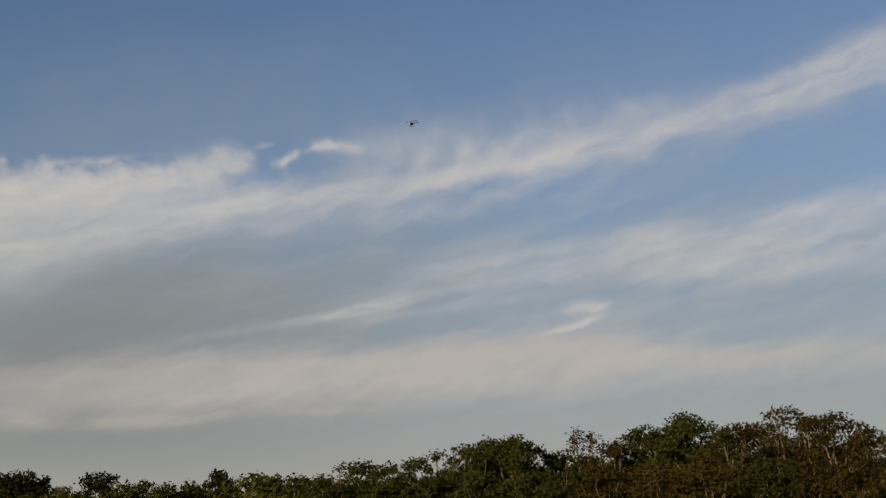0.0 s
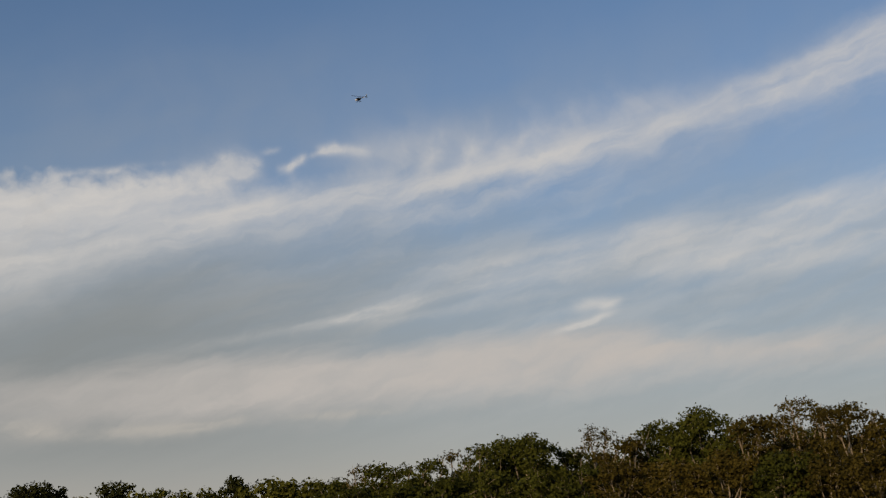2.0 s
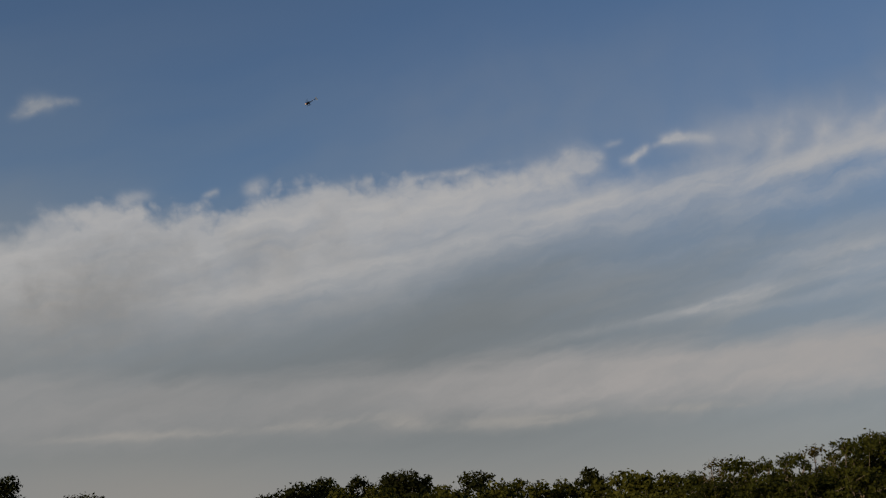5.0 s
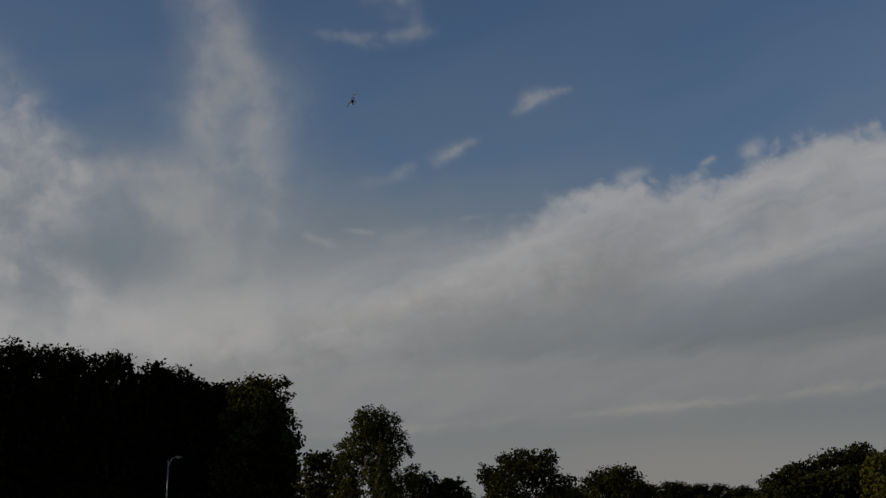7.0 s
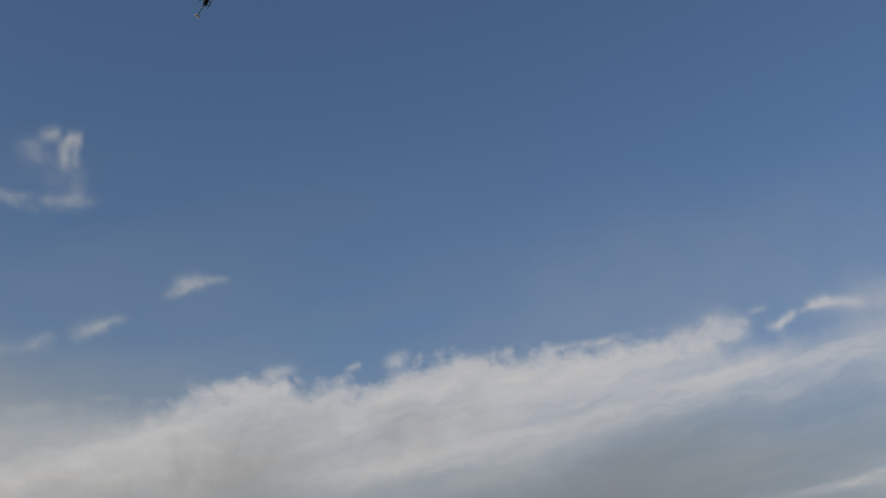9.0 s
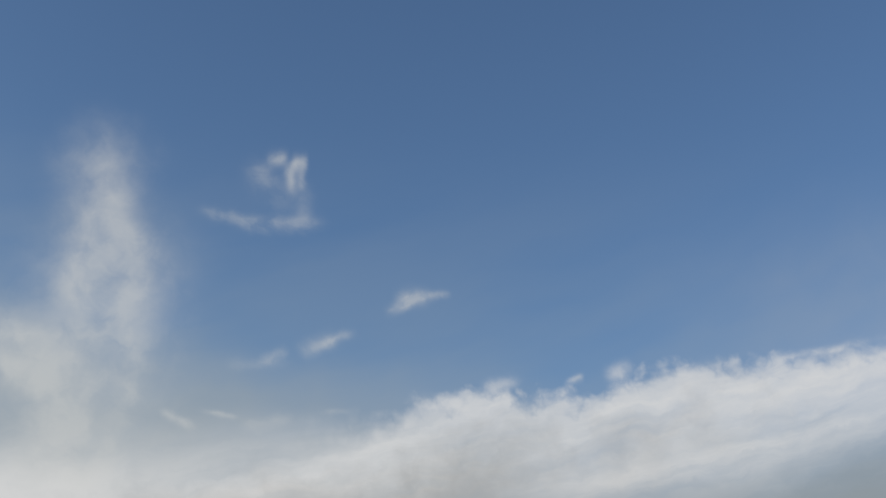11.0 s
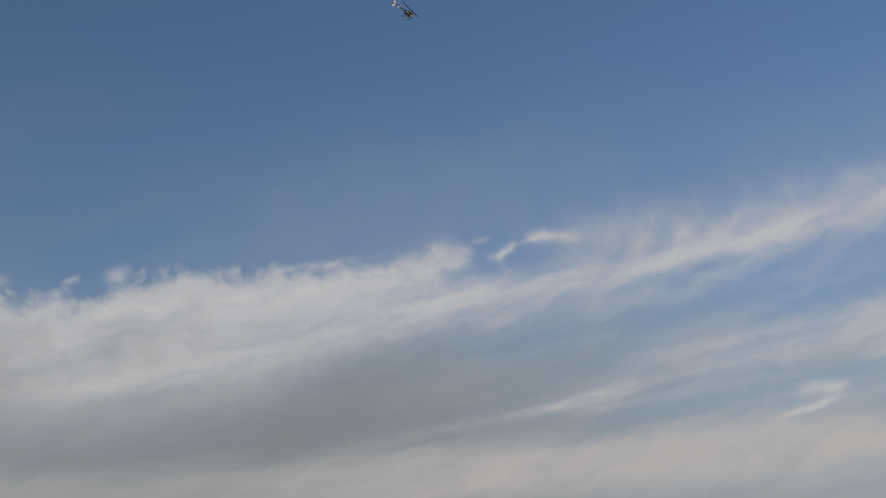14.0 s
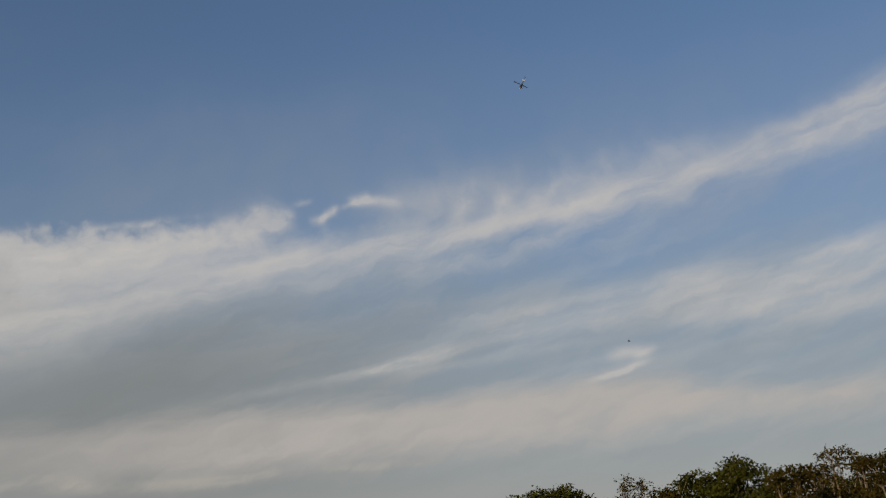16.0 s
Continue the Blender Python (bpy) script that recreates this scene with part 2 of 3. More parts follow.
    # tall column and the ragged heap beyond it
    tall = gather([stroke(ug, vg, 55.6, 26.3, 54.0, 19.0, 1.7), stroke(ug, vg, 54.2, 22.0, 53.4, 14.0, 2.9), stroke(ug, vg, 53.4, 16.5, 55.0, 8.0, 3.5), stroke(ug, vg, 60.0, 16.7, 55.0, 14.8, 1.1)])
    col = blend(col, GREY_WHITE, torn(tall, soft * 0.65 + curl * 0.35, 0.40) * 0.64)
    heap = gather([stroke(ug, vg, 71.0, 23.2, 64.0, 18.0, 1.5), stroke(ug, vg, 66.0, 19.2, 60.0, 15.8, 1.0, 0.8), stroke(ug, vg, 77.0, 15.9, 60.5, 15.1, 1.7), stroke(ug, vg, 77.0, 12.8, 64.5, 11.5, 2.1),
                   stroke(ug, vg, 66.0, 12.9, 58.5, 9.6, 0.9), stroke(ug, vg, 74.0, 14.0, 62.5, 14.4, 1.6), stroke(ug, vg, 74.0, 8.3, 46.0, 9.2, 1.6, 0.9)])
    col = blend(col, WHITE, torn(heap, soft * 0.5 + curl * 0.5, 0.2) * 0.85)
    # small loose puffs
    loose = gather([stroke(up, vp, 39.6, 19.9, 38.4, 20.6, 0.28, 0.6), stroke(up, vp, 39.2, 20.5, 37.6, 20.8, 0.36), stroke(up, vp, 38.0, 20.8, 36.6, 20.9, 0.18, 0.6),
                    stroke(up, vp, 43.8, 17.6, 42.2, 18.3, 0.36, 0.6), stroke(up, vp, 42.8, 18.1, 41.4, 18.7, 0.24, 0.45),
                    stroke(up, vp, 50.3, 13.9, 48.7, 13.4, 0.2, 0.9), stroke(up, vp, 48.3, 14.2, 46.6, 14.0, 0.14, 0.75), stroke(up, vp, 46.2, 13.7, 44.1, 14.3, 0.24, 0.5),
                    stroke(up, vp, 45.8, 16.9, 44.5, 17.6, 0.26, 0.42), stroke(up, vp, 47.4, 16.6, 44.6, 16.9, 0.3, 0.25), stroke(up, vp, 29.9, 17.0, 29.3, 17.15, 0.2, 0.8), stroke(up, vp, 42.4, 14.7, 40.9, 14.9, 0.16, 0.35),
                    stroke(uq, vq, 46.9, 26.7, 45.8, 26.8, 0.30, 0.75), stroke(uq, vq, 45.5, 26.6, 44.7, 26.7, 0.34, 0.85), stroke(uq, vq, 45.6, 26.6, 45.3, 25.2, 0.30, 0.7), stroke(uq, vq, 45.0, 26.4, 44.8, 25.4, 0.18, 0.4), stroke(up, vp, 47.4, 26.3, 46.4, 25.3, 0.45, 0.3)])
    col = blend(col, GREY_WHITE, torn(loose, frill * 0.4 + curl * 0.6, 0.35) * 0.66)
    faint = gather([stroke(up, vp, 49.8, 23.8, 46.6, 23.3, 0.26), stroke(up, vp, 47.6, 23.4, 43.8, 23.8, 0.34), stroke(up, vp, 44.6, 23.6, 44.9, 25.6, 0.5, 0.6), stroke(up, vp, 47.6, 26.4, 45.6, 24.4, 0.8, 0.45)])
    col = blend(col, GREY_WHITE, torn(faint, frill * 0.4 + curl * 0.6, 0.15) * 0.30)

    out = TREE.nodes.new("ShaderNodeOutputWorld")
    bg = TREE.nodes.new("ShaderNodeBackground")
    TREE.links.new(col.s, bg.inputs["Color"])
    bg.inputs["Strength"].default_value = 1.0
    TREE.links.new(bg.outputs[0], out.inputs[0])


SKY_GAIN = 0.098
HAZE = (0.365, 0.352, 0.342)
VEIL = (0.28, 0.318, 0.345)
HIGH_FILM = (0.32, 0.345, 0.385)
SHADE = (0.215, 0.24, 0.255)
LOW_CLOUD = (0.485, 0.472, 0.47)
WARM_CLOUD = (0.47, 0.455, 0.43)
WHITE = (0.59, 0.59, 0.592)
BELLY = (0.375, 0.365, 0.35)
GREY_WHITE = (0.52, 0.525, 0.515)
build_sky()


# ---- materials ----
def material(name, color, rough=0.7, spread=0.25, scale=6.0, bump=0.0, metal=0.0, tint=None, translucent=0.0, per_object=0.0, spec=0.4):
    m = bpy.data.materials.new(name)
    m.use_nodes = True
    nt = m.node_tree
    b = nt.nodes["Principled BSDF"]
    b.inputs["Roughness"].default_value, b.inputs["Metallic"].default_value = rough, metal
    b.inputs["Specular IOR Level"].default_value = spec
    tc = nt.nodes.new("ShaderNodeTexCoord")
    n1, n2 = nt.nodes.new("ShaderNodeTexNoise"), nt.nodes.new("ShaderNodeTexNoise")
    for n, sc in ((n1, scale), (n2, scale * 0.12)):
        n.inputs["Scale"].default_value, n.inputs["Detail"].default_value = sc, 5
        nt.links.new(tc.outputs["Object"], n.inputs["Vector"])
    add = nt.nodes.new("ShaderNodeMath")
    add.operation = "ADD"
    nt.links.new(n1.outputs[0], add.inputs[0]), nt.links.new(n2.outputs[0], add.inputs[1])
    last = add
    if translucent or per_object:
        geo = nt.nodes.new("ShaderNodeNewGeometry")
        inf = nt.nodes.new("ShaderNodeObjectInfo")
        for sock, k in ((geo.outputs["Random Per Island"], 0.7), (inf.outputs["Random"], per_object)):
            ma = nt.nodes.new("ShaderNodeMath")
            ma.operation = "MULTIPLY_ADD"
            nt.links.new(sock, ma.inputs[0])
            ma.inputs[1].default_value = k
            nt.links.new(last.outputs[0], ma.inputs[2])
            last = ma
    mr = nt.nodes.new("ShaderNodeMapRange")
    mr.inputs[1].default_value, mr.inputs[2].default_value = 0.6, 1.4 + (0.7 if translucent else 0) + per_object
    nt.links.new(last.outputs[0], mr.inputs[0])
    mix = nt.nodes.new("ShaderNodeMix")
    mix.data_type = "RGBA"
    nt.links.new(mr.outputs[0], mix.inputs[0])
    mix.inputs[6].default_value = (*[c * (1 - spread) for c in color], 1)
    mix.inputs[7].default_value = (*[c * (1 + spread) for c in (tint or color)], 1)
    nt.links.new(mix.outputs[2], b.inputs["Base Color"])
    if bump:
        bp = nt.nodes.new("ShaderNodeBump")
        bp.inputs["Strength"].default_value = bump
        nt.links.new(n1.outputs[0], bp.inputs["Height"])
        nt.links.new(bp.outputs[0], b.inputs["Normal"])
    if translucent:
        tr = nt.nodes.new("ShaderNodeBsdfTranslucent")
        nt.links.new(mix.outputs[2], tr.inputs["Color"])
        ms = nt.nodes.new("ShaderNodeMixShader")
        ms.inputs[0].default_value = translucent
        nt.links.new(b.outputs[0], ms.inputs[1]), nt.links.new(tr.outputs[0], ms.inputs[2])
        nt.links.new(ms.outputs[0], nt.nodes["Material Output"].inputs[0])
    return m


LEAF = {
    "green": material("green_leaves", (0.024, 0.030, 0.005), 0.75, 0.55, 2.0, tint=(0.046, 0.049, 0.008), translucent=0.08, per_object=0.5, spec=0.05),
    "brown": material("browning_leaves", (0.030, 0.026, 0.005), 0.75, 0.55, 2.0, tint=(0.056, 0.042, 0.008), translucent=0.08, per_object=0.5, spec=0.05),
    "lime": material("yellow_green_leaves", (0.036, 0.040, 0.006), 0.75, 0.5, 2.0, tint=(0.072, 0.070, 0.011), translucent=0.08, per_object=0.5, spec=0.05),
    "dark": material("dark_green_leaves", (0.014, 0.018, 0.005), 0.75, 0.55, 2.0, tint=(0.028, 0.030, 0.008), translucent=0.06, per_object=0.5, spec=0.04),
    # dark leaves blackened further: the row's shade is put into the colour
    "shadowed": material("shadowed_green_leaves", (0.009, 0.012, 0.003), 0.85, 0.5, 2.0, tint=(0.016, 0.018, 0.005), translucent=0.03, per_object=0.4, spec=0.02),
}
BARK_PALE = material("pale_bark", (0.24, 0.19, 0.13), 0.9, 0.35, 9.0, 0.4)
BARK_DARK = material("dark_bark", (0.10, 0.08, 0.06), 0.9, 0.35, 9.0, 0.4)
GRASS = material("field_grass", (0.06, 0.08, 0.02), 0.9, 0.4, 1.5, 0.3, tint=(0.09, 0.095, 0.03))
STEEL = material("galvanised_steel", (0.30, 0.30, 0.29), 0.5, 0.15, 8.0, 0.0, metal=0.6)
GLASS_COVER = material("lamp_cover", (0.6, 0.6, 0.58), 0.3, 0.1, 8.0)
WALL_TAN = material("tan_boarding", (0.42, 0.26, 0.12), 0.8, 0.25, 5.0, 0.2)
ROOF_BROWN = material("brown_shingles", (0.13, 0.085, 0.06), 0.9, 0.3, 6.0, 0.3)
TRIM = material("white_trim", (0.78, 0.75, 0.68), 0.6, 0.1, 4.0)
PANE = material("window_glass", (0.03, 0.035, 0.04), 0.08, 0.1, 2.0, spec=0.8)
PAINT_WHITE = material("white_gloss_paint", (0.78, 0.77, 0.74), 0.25, 0.06, 5.0)
PAINT_RED = material("red_gloss_paint", (0.42, 0.05, 0.03), 0.3, 0.1, 5.0)
FEATHER = material("dark_feathers", (0.03, 0.028, 0.026), 0.8, 0.3, 40.0)
PALE_FEATHER = material("pale_feathers", (0.45, 0.43, 0.40), 0.8, 0.2, 40.0)
CARBON = material("black_carbon_fibre", (0.018, 0.018, 0.020), 0.35, 0.3, 60.0)
ALLOY = material("dark_alloy", (0.10, 0.10, 0.11), 0.35, 0.1, 20.0, metal=0.8)


# ---- mesh helpers ----
def part(name, bm, mat, parent, label=""):
    me = bpy.data.meshes.new(name)
    bm.to_mesh(me)
    bm.free()
    me.materials.append(mat)
    ob = new(name, me)
    ob.parent = parent
    return tagged(ob, label)


def mesh_part(name, verts, faces, mat, parent, label="", smooth=False):
    me = bpy.data.meshes.new(name)
    me.from_pydata(verts, [], faces)
    me.materials.append(mat)
    if smooth:
        me.shade_smooth()
    ob = new(name, me)
    ob.parent = parent
    return tagged(ob, label)


def tube(bm, pts, radii, sides=8, squash=1.0, caps=True):
    """A tapered tube through the points."""
    rings = []
    for i, p in enumerate(pts):
        p = Vector(p)
        d = (Vector(pts[min(i + 1, len(pts) - 1)]) - Vector(pts[max(i - 1, 0)])).normalized()
        a = d.orthogonal().normalized() if abs(d.z) > 0.99 else d.cross(Vector((0, 0, 1))).normalized()
        b = d.cross(a)
        rings.append([bm.verts.new(p + radii[i] * (math.cos(2 * math.pi * k / sides) * a + squash * math.sin(2 * math.pi * k / sides) * b)) for k in range(sides)])
    for r, q in zip(rings, rings[1:]):
        for k in range(sides):
            f = bm.faces.new((r[k], r[(k + 1) % sides], q[(k + 1) % sides], q[k]))
            f.smooth = True
    if caps:
        bm.faces.new(rings[0][::-1])
        bm.faces.new(rings[-1])
    return bm


def box(bm, x0, x1, y0, y1, z0, z1, bevel=0.0):
    m = Matrix.Translation(((x0 + x1) / 2, (y0 + y1) / 2, (z0 + z1) / 2)) @ Matrix.Diagonal((x1 - x0, y1 - y0, z1 - z0, 1))
    g = bmesh.ops.create_cube(bm, size=1, matrix=m)
    if bevel:
        es = {e for w_ in g["verts"] for e in w_.link_edges}
        bmesh.ops.bevel(bm, geom=list(es), offset=bevel, segments=2, affect="EDGES", profile=0.5)
    return bm


# ---- ground ----
def build_ground():
    bm = bmesh.new()
    rings, seg = [0, 30, 80, 160, 300, 600, 1200, 2400, 4800], 48
    rng = random.Random(3)
    rows = [[bm.verts.new((0, 0, 0))]]
    for r in rings[1:]:
        rows.append([bm.verts.new((r * math.cos(2 * math.pi * k / seg), r * math.sin(2 * math.pi * k / seg), rng.uniform(-0.12, 0.0) if r < 700 else -0.1)) for k in range(seg)])
    for k in range(seg):
        bm.faces.new((rows[0][0], rows[1][k], rows[1][(k + 1) % seg]))
        for a, b in zip(rows[1:], rows[2:]):
            bm.faces.new((a[k], b[k], b[(k + 1) % seg], a[(k + 1) % seg]))
    ob = part("ground", bm, GRASS, None)
    tagged(ob, "mown green grass of the open flying field", "grass field", kind="structure")


build_ground()


# ---- trees ----
def spot(azimuth, distance, z=0.0):
    a = radians(azimuth)
    return -math.sin(a) * distance, math.cos(a) * distance, z


# kind: leaf, bark, label, group, crown base (share of height), lobes, clumps per square metre, flatness of lobes, leaf length
KINDS = [
    ("green", BARK_PALE, "leafy green broadleaf tree at the edge of the wood", "wood edge trees", 0.18, 16, 5.0, 0.6, 0.30),
    ("brown", BARK_PALE, "broadleaf tree with browning leaves and pale bare limbs", "wood edge trees", 0.20, 15, 4.6, 0.55, 0.27),
    ("brown", BARK_PALE, "tall thin-crowned tree with sparse grey-brown leaves", "wood edge trees", 0.38, 13, 2.8, 0.45, 0.25),
    ("lime", BARK_DARK, "dense yellow-green tree in the sunlit wood", "distant wood trees", 0.04, 16, 3.4, 0.85, 0.42),
    ("dark", BARK_DARK, "dark green round-crowned tree in the distant wood", "distant wood trees", 0.06, 16, 3.2, 0.8, 0.45),
    ("dark", BARK_DARK, "bushy low-branched green tree standing alone", "field trees", 0.06, 18, 4.2, 0.85, 0.32),
    ("green", BARK_PALE, "upright feathery tree with olive leaves and spiky twigs", "field trees", 0.06, 22, 6.0, 0.9, 0.28),
    ("shadowed", BARK_DARK, "tall dense tree in shade, dark against the sky", "shaded tree row", 0.0, 26, 3.2, 0.9, 0.46),
    # ordinary green leaves here, so the colour stands for sun on this end tree
    ("green", BARK_DARK, "tall round olive-green tree at the end of the shaded row", "shaded tree row", 0.0, 28, 3.6, 0.9, 0.40),
]


def build_tree(azimuth, distance, height, width, kind, seed):
    leaf, bark, label, group, base, lobes, density, flat, size = KINDS[kind]
    rng = np.random.default_rng(seed)
    root = new("tree")
    root.matrix_world = pose(*spot(azimuth, distance), 0, 0, float(rng.uniform(0, 360)))
    tagged(root, label, "tree", group)
    H, R = height, width * 0.56
    # trunk and limbs
    bm = bmesh.new()
    lean = rng.normal(0, 0.02 * H, 2)
    n = 7
    pts = [Vector((lean[0] * (i / n) ** 1.5 + rng.normal(0, 0.012 * H) * (i > 0), lean[1] * (i / n) ** 1.5 + rng.normal(0, 0.012 * H) * (i > 0), 0.82 * H * i / n - 0.1)) for i in range(n + 1)]
    r0 = 0.018 * H + 0.04
    tube(bm, pts, [r0 * (1.25 if i == 0 else 1 - 0.85 * i / n) for i in range(n + 1)], 8)
    centres = []
    for i in range(lobes):
        s = (i + 0.5) / lobes
        zc = H * (base + (1 - base) * (0.12 + 0.80 * s))
        # widest in the middle of the crown, round above
        reach = R * math.sqrt(max(0.05, 1 - ((s - 0.42) / 0.66) ** 2))
        a = i * 2.4 + rng.normal(0, 0.3)
        rr = reach * rng.uniform(0.45, 0.78)
        lobe = max(0.22 * width, 0.9) * rng.uniform(0.8, 1.25) * (1.0 if s < 0.8 else 0.8)
        c = Vector((rr * math.cos(a), rr * math.sin(a), min(zc, H - lobe * flat * 0.9)))
        centres.append((c, lobe))
        j = min(n - 1, max(1, int(n * (c.z - 0.25 * H) / (0.9 * H))))
        p0 = pts[j]
        mid = p0.lerp(c, 0.55) + Vector((0, 0, -0.03 * H))
        tube(bm, [p0, mid, c, c + (c - mid) * 0.35], [r0 * 0.42, r0 * 0.27, r0 * 0.14, r0 * 0.04], 5)
        for _ in range(3):
            d = Vector(rng.normal(0, 1, 3)).normalized() * lobe * 0.8
            tube(bm, [mid.lerp(c, 0.5), c + d * 0.5, c + d], [r0 * 0.13, r0 * 0.08, r0 * 0.03], 4)
    centres.append((Vector((lean[0], lean[1], H - 0.25 * width * flat)), 0.26 * width))
    # small outer sprays roughen the outline
    for i in range(16):
        s = rng.uniform(0.15, 1.0)
        reach = R * math.sqrt(max(0.05, 1 - ((s - 0.42) / 0.66) ** 2)) * rng.uniform(0.85, 1.12)
        a = rng.uniform(0, 2 * math.pi)
        lobe = width * rng.uniform(0.06, 0.11)
        c = Vector((reach * math.cos(a), reach * math.sin(a), min(H * (base + (1 - base) * (0.12 + 0.84 * s)), H - lobe * 0.6)))
        centres.append((c, lobe))
        p0 = min(centres[:lobes], key=lambda q: (q[0] - c).length)[0]
        tube(bm, [p0, p0.lerp(c, 0.5), c], [r0 * 0.14, r0 * 0.09, r0 * 0.03], 4)
    part("trunk", bm, bark, root)
    # leaf clumps on the lobes
    pos, out = [], []
    for c, lobe in centres:
        count = int(4 * math.pi * lobe * lobe * (0.4 + 0.6 * flat) * density)
        d = rng.normal(0, 1, (count, 3))
        d /= np.linalg.norm(d, axis=1)[:, None]
        rad = lobe * rng.uniform(0.55, 1.06, count) * (1 + 0.16 * np.sin(d[:, 0] * 5 + c.x) * np.sin(d[:, 1] * 4 + c.y))
        pos.append(np.array(c)[None] + d * rad[:, None] * np.array([1, 1, flat])[None])
        out.append(d)
    pos, out = np.concatenate(pos), np.concatenate(out)
    per = 5 if distance < 126 else 3 if distance < 162 else 2
    size = size * {5: 0.98, 3: 1.26, 2: 1.5}[per]
    k = len(pos) * per
    centre = np.repeat(pos, per, 0) + rng.normal(0, size * 0.62, (k, 3)) * np.array([1, 1, 0.6])
    normal = np.repeat(out, per, 0) * 0.6 + rng.normal(0, 0.55, (k, 3)) + np.array([0, 0, 0.45])
    normal /= np.linalg.norm(normal, axis=1)[:, None]
    side = np.cross(normal, rng.normal(0, 1, (k, 3)))
    side /= np.linalg.norm(side, axis=1)[:, None]
    tip = np.cross(normal, side)
    ln = (size * rng.uniform(0.6, 1.25, k))[:, None]
    wd = ln * 0.36
    verts = np.stack([centre - tip * ln * 0.5, centre + side * wd - normal * ln * 0.08, centre + tip * ln * 0.5, centre - side * wd - normal * ln * 0.08], 1).reshape(-1, 3)
    idx = np.arange(k * 4).reshape(-1, 4)
    me = bpy.data.meshes.new("crown")
    me.vertices.add(len(verts))
    me.vertices.foreach_set("co", verts.astype(np.float32).ravel())
    me.loops.add(k * 4)
    me.loops.foreach_set("vertex_index", idx.astype(np.int32).ravel())
    me.polygons.add(k)
    me.polygons.foreach_set("loop_start", np.arange(0, k * 4, 4, dtype=np.int32))
    me.update(calc_edges=True)
    me.materials.append(LEAF[leaf])
    crown = new("crown", me)
    crown.parent = root
    return root


# azimuth, distance, height, width, kind
WOOD_EDGE = [
    (-16.1, 118, 14.9, 6.9, 2), (-18.5, 100, 12.1, 6.3, 1), (-20.0, 98, 10.4, 5.2, 1), (-17.2, 114, 13.4, 5.0, 1), (-14.8, 106, 12.3, 5.2, 1),
    (-13.6, 100, 11.5, 5.4, 1), (-11.6, 104, 13.0, 7.6, 0), (-9.6, 106, 12.3, 6.2, 0), (-7.9, 104, 11.0, 5.6, 1), (-6.6, 122, 13.7, 5.9, 2),
    (-5.3, 115, 11.1, 5.0, 0), (-3.1, 112, 12.2, 7.1, 0), (-1.9, 116, 12.5, 6.2, 0), (-0.8, 110, 11.3, 3.7, 0), (0.3, 128, 12.5, 4.4, 2),
    (1.6, 125, 11.5, 4.9, 0), (2.8, 125, 11.0, 4.3, 0), (3.9, 128, 11.3, 5.0, 0), (4.9, 132, 11.7, 3.9, 2),
]
WOOD_FRONT = [
    (6.1, 140, 10.7, 6.1, 0), (-22.0, 100, 10.6, 6.0, 1), (-24.5, 102, 11.5, 6.5, 0), (-27.5, 104, 12.0, 7.0, 1),
    (-19.2, 90, 7.6, 5.3, 1), (-17.2, 91, 7.4, 5.8, 1), (-15.2, 92, 8.0, 5.4, 0), (-12.7, 93, 8.3, 5.9, 1), (-10.3, 94, 8.1, 5.5, 1),
    (-7.6, 95, 8.0, 5.5, 1), (-5.7, 97, 8.0, 4.7, 0), (-3.8, 99, 8.2, 5.3, 0), (-1.6, 101, 8.3, 5.4, 0), (0.7, 108, 8.4, 5.8, 0),
    (2.6, 110, 8.1, 5.4, 0), (5.0, 120, 8.4, 6.0, 0),
]
WOOD_MIDDLE = [
    (7.2, 150, 11.3, 5.8, 3), (8.3, 158, 11.9, 6.2, 3), (9.3, 165, 12.7, 5.6, 3), (10.4, 170, 12.3, 5.0, 3), (11.1, 215, 16.5, 6.3, 4),
    (12.1, 190, 13.0, 6.5, 3), (13.3, 185, 12.4, 6.3, 3), (14.2, 205, 14.4, 4.5, 3), (15.2, 200, 13.4, 7.8, 3), (16.5, 230, 17.1, 8.4, 4),
    (17.9, 215, 13.8, 7.3, 3), (18.9, 235, 16.2, 5.7, 4), (19.8, 235, 17.6, 10.3, 4), (20.7, 240, 17.3, 7.0, 4),
]
WOOD_FAR = [
    (22.1, 235, 16.8, 6.3, 4), (23.7, 230, 16.0, 8.4, 4), (24.8, 225, 14.6, 7.7, 4), (25.9, 222, 13.1, 6.5, 4), (26.7, 220, 12.1, 5.4, 4),
    (27.5, 218, 10.3, 6.4, 4), (21.1, 215, 13.8, 6.3, 3), (22.9, 205, 12.7, 7.0, 3), (17.7, 215, 12.7, 7.3, 3),
    (33.3, 380, 13.6, 11.1, 4), (32.2, 380, 14.4, 11.1, 4), (31.2, 390, 13.8, 11.4, 4), (30.1, 400, 14.1, 9.7, 4), (28.9, 390, 12.9, 11.4, 4),
]
FIELD_TREES = [
    (27.8, 390, 12.3, 9.5, 4), (37.2, 330, 11.6, 12.8, 4), (34.0, 370, 13.1, 10.8, 4), (42.1, 330, 9.2, 8.0, 4),
    (34.9, 140, 8.1, 7.8, 5), (39.2, 118, 8.8, 8.0, 5), (46.6, 120, 13.4, 7.2, 6), (48.9, 126, 9.3, 5.2, 4), (44.4, 135, 7.6, 4.6, 5), (43.1, 140, 6.8, 4.8, 4),
]
